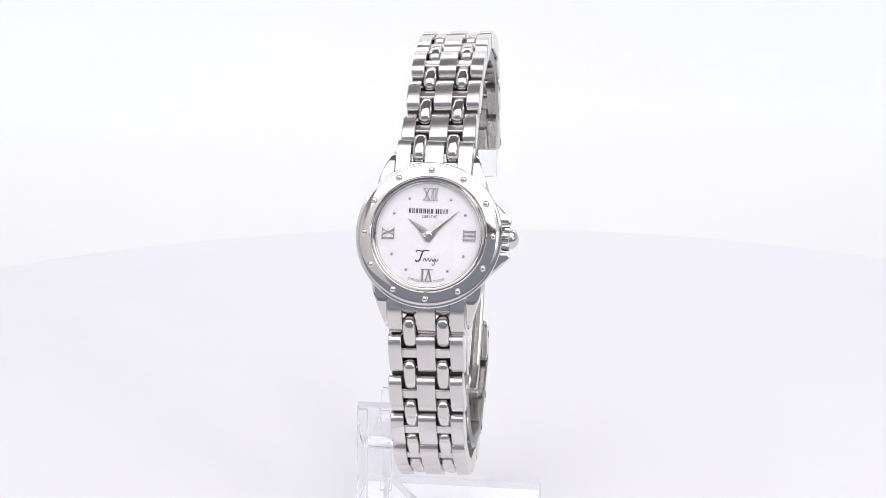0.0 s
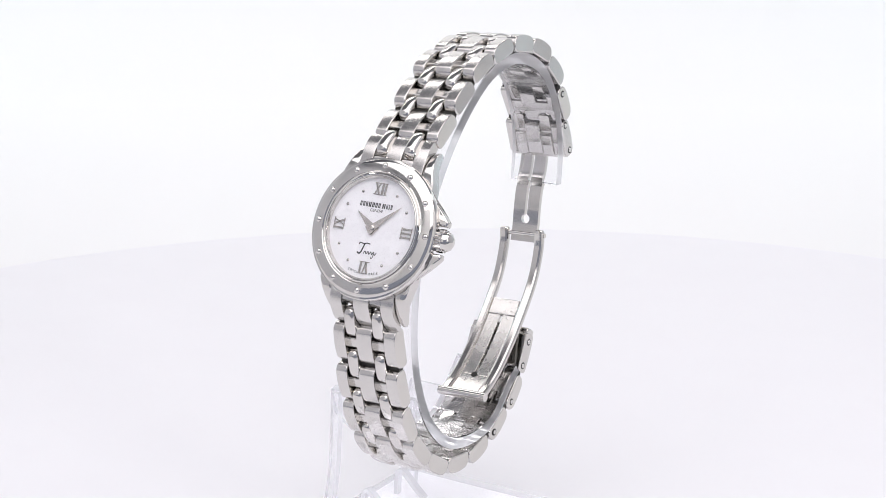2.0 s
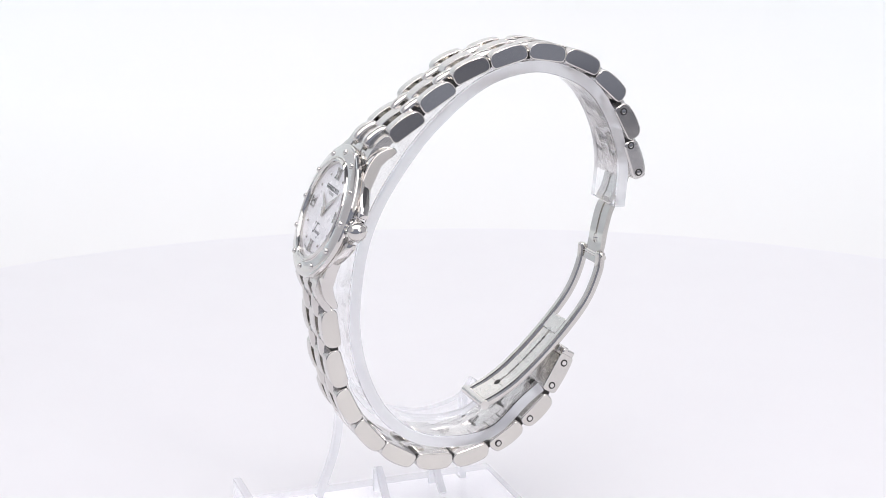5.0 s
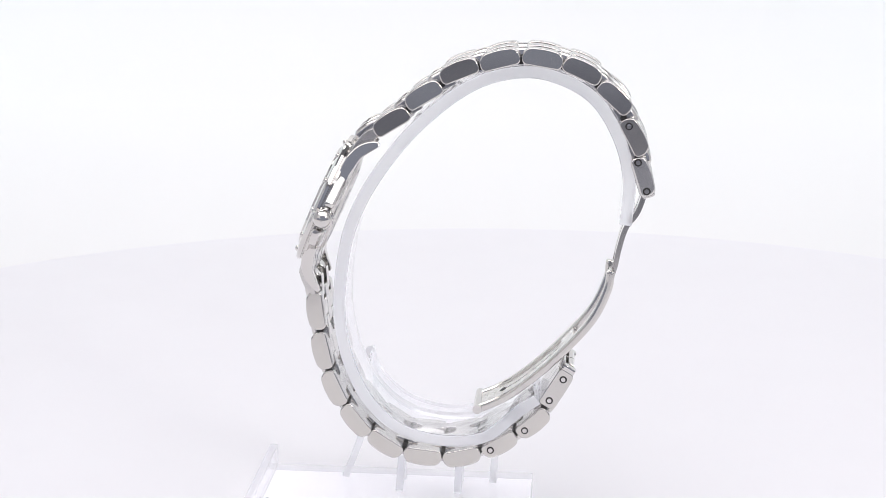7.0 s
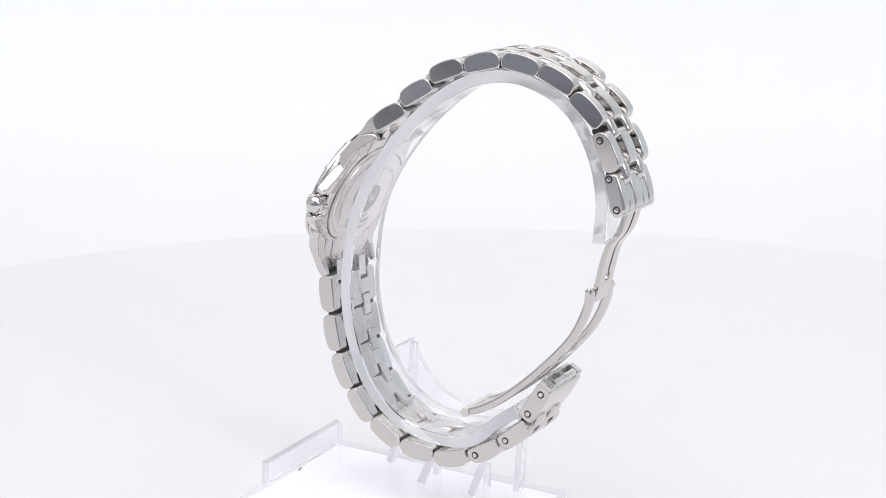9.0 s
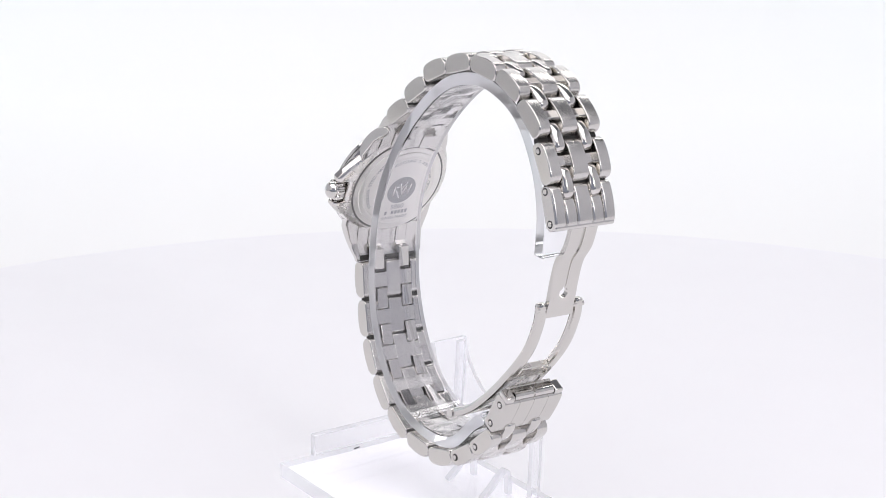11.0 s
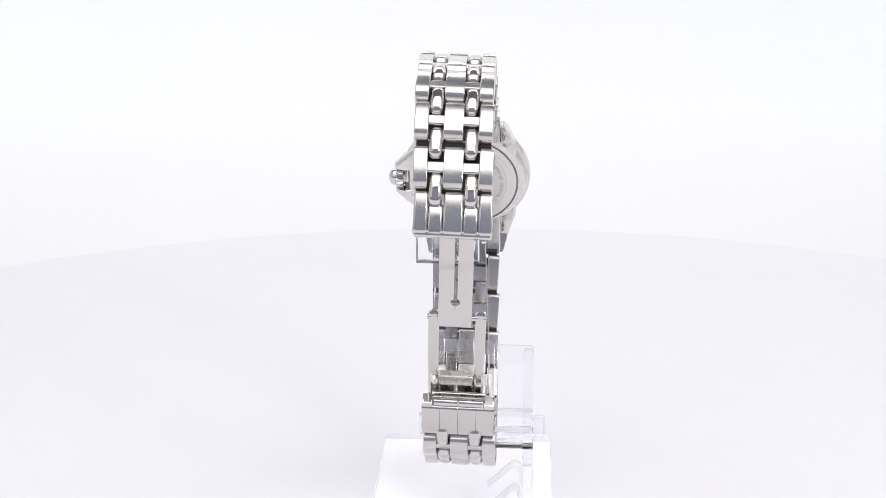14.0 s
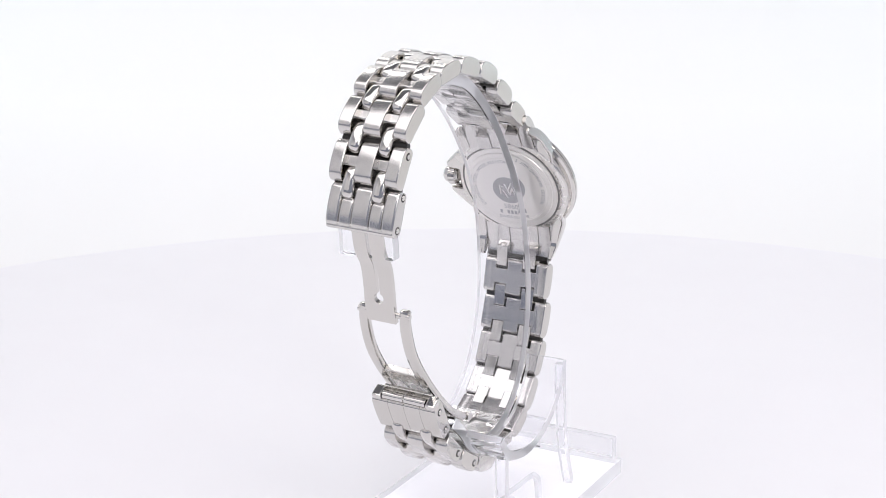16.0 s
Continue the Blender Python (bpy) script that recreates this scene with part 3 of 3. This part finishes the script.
def clasp():
    """The open folding clasp: two end pieces, a slotted blade, and a pair of rails with a slotted plate."""
    lobes = bmesh.new()
    line = rounded(7.2, 2.7, 0.9, 0.42)
    short = [((y + 3.6) * 0.71 - 1.5, z - 0.12) for y, z in line]
    for x0, x1, mine in ((-6.3, -4.0, line), (-3.97, -1.62, short), (-1.6, 1.6, line), (1.62, 3.97, short), (4.0, 6.3, line)):
        loft(lobes, mine, x0, x1, 0.42, 4)
    loft(lobes, [(y + 3.2, z + 0.12) for y, z in rounded(1.3, 2.3, 0.5)], -6.15, 6.15, 0.3, 3)
    end_mesh = mesh_of("clasp_end", finished(lobes, 34), BRUSHED)
    up = part("clasp_end", end_mesh, watch, outer(33.32, 15.2, -72), "grooved steel end piece of the bracelet")
    screw = mesh_of("clasp_screw", turned_mesh([(0, 0.03), (0.64, 0.03), (0.68, 0.0), (0.68, -0.3), (0, -0.3)], 24), DARK)
    rim = mesh_of("screw_head", turned_mesh([(0, 0.11), (0.4, 0.09), (0.45, 0.0), (0, 0.0)], 20), POLISHED)
    for y in (2.6, -2.7):
        for s in (-1, 1):
            part("screw", screw, up, at(s * 6.31, y, 0) @ pose(0, 0, 0, 0, s * 90, 0))
            part("screw_head", rim, up, at(s * 6.34, y, 0) @ pose(0, 0, 0, 0, s * 90, 0))
    cover = bmesh.new()
    for k in range(4):
        loft(cover, rounded(7.6, 2.9, 0.7, 0.25), -6.2 + 3.1 * k, -3.1 + 3.1 * k, 0.12, 2)
    low = part("clasp_end", mesh_of("clasp_end", finished(cover, 34), WARM), watch, outer(19.26, -24.3, 239), "smooth steel cover end of the folding clasp")
    for y in (2.5, -2.2):
        for s in (-1, 1):
            part("screw", screw, low, at(s * 6.21, y, 0.1) @ pose(0, 0, 0, 0, s * 90, 0))
            part("screw_head", rim, low, at(s * 6.24, y, 0.1) @ pose(0, 0, 0, 0, s * 90, 0))
    bar = mesh_of("spring_bar", finished(cylinder(0.75, -2.0, 2.0)), POLISHED)
    for x in (-2.15, 2.15):
        part("spring_bar", bar, low, at(x, -4.15, 0.3) @ pose(0, 0, 0, 0, 90, 0))
    part("bar_tab", mesh_of("bar_tab", box(-0.14, 0.14, -4.7, -3.3, -0.9, 0.9, 0.05), SATIN), low)
    for x0, x1 in ((-6.15, -4.3), (4.3, 6.15)):
        part("end_block", mesh_of("end_block", box(x0, x1, -4.75, -3.5, -1.3, 1.25, 0.3), POLISHED), low)
    part("catch", mesh_of("catch", box(-4.6, 4.6, -4.9, -3.4, -1.6, -1.0, 0.15), SATIN), low)
    # upper blade, slotted, with a round hole
    over = -1.5
    line = spline([(34.0, 12.6), (32.6, 8.2), (30.6, 5.2), (29.5, 1.4), (28.9, -1.7), (28.0, -4.9)], 70)
    hole, run = 0.9, [0.0]
    for p, q in zip(line, line[1:]):
        run.append(run[-1] + (q - p).length)
    centre = run[255]
    bm = bmesh.new()
    for side in (-1, 1):
        rows = []
        for i, p in enumerate(line):
            d = (line[min(i + 1, len(line) - 1)] - line[max(i - 1, 0)]).normalized()
            n = Vector((-d.y, d.x)) * 0.45
            off = run[i] - centre
            gap = math.sqrt(max(0, hole * hole - off * off))
            gap = max(gap, 0.3 if off < 0 else 0.0)
            x0, x1 = over + side * gap, over + side * 2.75
            rows.append([bm.verts.new(v) for v in ((x0, *(p + n)), (x1, *(p + n)), (x1, *(p - n)), (x0, *(p - n)))])
        for p, q in zip(rows, rows[1:]):
            for k in range(4):
                bm.faces.new((p[k], q[k], q[(k + 1) % 4], p[(k + 1) % 4]))
        bm.faces.new(rows[0]), bm.faces.new(rows[-1][::-1])
    bmesh.ops.remove_doubles(bm, verts=bm.verts, dist=0.0005)
    part("blade", mesh_of("blade", finished(bm, 30), WARM), watch, None, "thin curved steel blade with a slot and hole")
    over = -1.9
    hinge = mesh_of("hinge_pin", finished(cylinder(0.48, -4.9, 4.9)), POLISHED)
    part("hinge_pin", hinge, watch, at(over, 28.3, -3.4) @ pose(0, 0, 0, 0, 90, 0))
    rail_line = spline([(28.1, -2.3), (27.6, -6.1), (24.8, -12.0), (18.5, -19.2), (12.4, -24.7), (8.3, -27.4), (4.5, -29.1)], 6)
    for s in (-1, 1):
        x = over + s * 3.85
        part("rail", mesh_of("rail", strip(rail_line, 1.5, x - 0.9, x + 0.9, 0.48), WARM), watch, None, "curved steel side rail of the folding clasp")
    plate_line = [p + Vector((0.35, 0.25)) for p in rail_line]
    for x0, x1 in ((-2.9, -0.25), (0.25, 2.9)):
        part("plate", mesh_of("plate", strip(plate_line[17:30], 0.7, over + x0, over + x1, 0.1), SATIN), watch, None, "slotted steel plate between the clasp rails")
    part("plate", mesh_of("plate", strip(plate_line[29:], 0.7, over - 2.9, over + 2.9, 0.1), SATIN), watch, None, "slotted steel plate between the clasp rails")
    part("cross_bar", mesh_of("cross_bar", strip(plate_line[15:18], 1.2, over - 2.9, over + 2.9, 0.15), SATIN), watch)
    part("plate_hole", mesh_of("plate_hole", finished(cylinder(0.62, -0.42, 0.42)), DARK), watch, at(over, plate_line[29].x, plate_line[29].y, 34, 0, 0))
    part("end_pin", mesh_of("end_pin", finished(cylinder(0.85, -5.0, 5.0)), POLISHED), watch, at(over, 4.7, -28.9) @ pose(0, 0, 0, 0, 90, 0))


bracelet()
watch_head()
dial()
case_back()
clasp()

# ---- the clear stand ----
stand = new("watch_stand")
stand.matrix_basis = turned(0, 0)
tagged(stand, "clear acrylic watch stand with an open ring on a flat base", "watch stand")


def acrylic(name, bm, m=None, label=""):
    ob = part(name, mesh_of(name, bm, SHEET if name in ("base_plate", "front_lip", "leg", "cradle") else ACRYLIC), stand, m, label)
    ob.data.materials.append(FROST)
    for f in ob.data.polygons:
        n = f.normal
        sawn = {"base_plate": abs(n.z) < 0.8, "front_lip": f.area < 6e-5, "gusset": True, "leg": abs(n.x) > 0.6 or abs(n.z) > 0.8, "cradle": abs(n.x) > 0.6 or f.area > 8e-6}
        if sawn.get(name, abs(n.x) > 0.6):
            f.material_index = 1
    ob.visible_shadow = False
    return ob


def watch_stand():
    ring = spline([(30.4, 6.6), (30.8, 14.0), (29.2, 21.2), (25.0, 28.3), (19.0, 32.1), (11.9, 33.3), (3.2, 30.8), (-6.2, 23.4), (-13.5, 14.2), (-17.7, 6.0), (-19.6, -2.2), (-20.2, -11.5), (-18.6, -20.2), (-15.0, -27.6), (-9.2, -32.8), (-1.5, -34.8), (6.2, -33.8), (12.2, -28.7), (15.6, -26.2)], 6)
    acrylic("ring", strip(ring, 2.2, lambda f: -5.4 + f / 0.44 if f < 0.44 else -4.4 - 4.0 * (f - 0.44) / 0.56, 4.8, 0.25), None, "clear open ring that holds the bracelet")
    saddle = spline([(-17.2, -23.6), (-16.2, -27.2), (-13.0, -31.4), (-8.6, -34.4), (-2.0, -36.0), (4.0, -35.2), (7.4, -33.6), (9.6, -30.4)], 8)
    acrylic("cradle", strip(saddle, 1.8, -14.8, -7.2, 0.25), None, "clear side cradle joined to the ring")
    top = -50.4
    acrylic("base_plate", box(-18.8, 15.6, -38.0, 14.4, -53.55, top, 0.3))
    acrylic("front_lip", box(-17.6, 8.6, -37.8, -36.2, top + 0.05, -45.7, 0.3))
    for line, x0, x1 in (([(-17.2, -24.4), (-17.6, -32), (-18.8, -41), (-22.2, top + 0.05)], -14.8, -13.0), ([(7.6, -34.0), (7.3, -42), (6.8, top + 0.05)], -14.8, -12.6)):
        acrylic("leg", strip(spline(line, 6), 1.4, x0, x1, 0.2))
    brace = [Vector(p) for p in ((6.4, top + 0.5), (8.4, -48.2), (10.4, -46.1), (11.6, -45.2), (12.3, -45.6), (12.6, -47.2), (12.7, top + 0.1))]
    for y in (-10.8, 0.4):
        acrylic("gusset", strip(brace, 0.9, -0.7, 0.7, 0.1), at(0, y, 0, 0, 0, 90))


watch_stand()


# ---- a speck of dirt on the stand's base ----
fibre = new("fibre", mesh_of("fibre", prism(rounded(0.3, 0.2, 0.08), -0.7, 0.7, 0.05, 2), PRINT))
FIBRE_AT = at(-1.0, -35.4, -50.28, 0, 0, 12)
fibre.matrix_basis = turned(0, 0) @ FIBRE_AT
tagged(fibre, "tiny black fibre lying on the clear base plate", "fibre")


# ---- movement ----
def motions():
    times = [0.5 * k for k in range(33)]
    walk(watch, [(t, turned(t, WATCH_LEAN)) for t in times])
    walk(stand, [(t, turned(t, 0)) for t in times])
    walk(fibre, [(t, turned(t, 0) @ FIBRE_AT) for t in times])


motions()
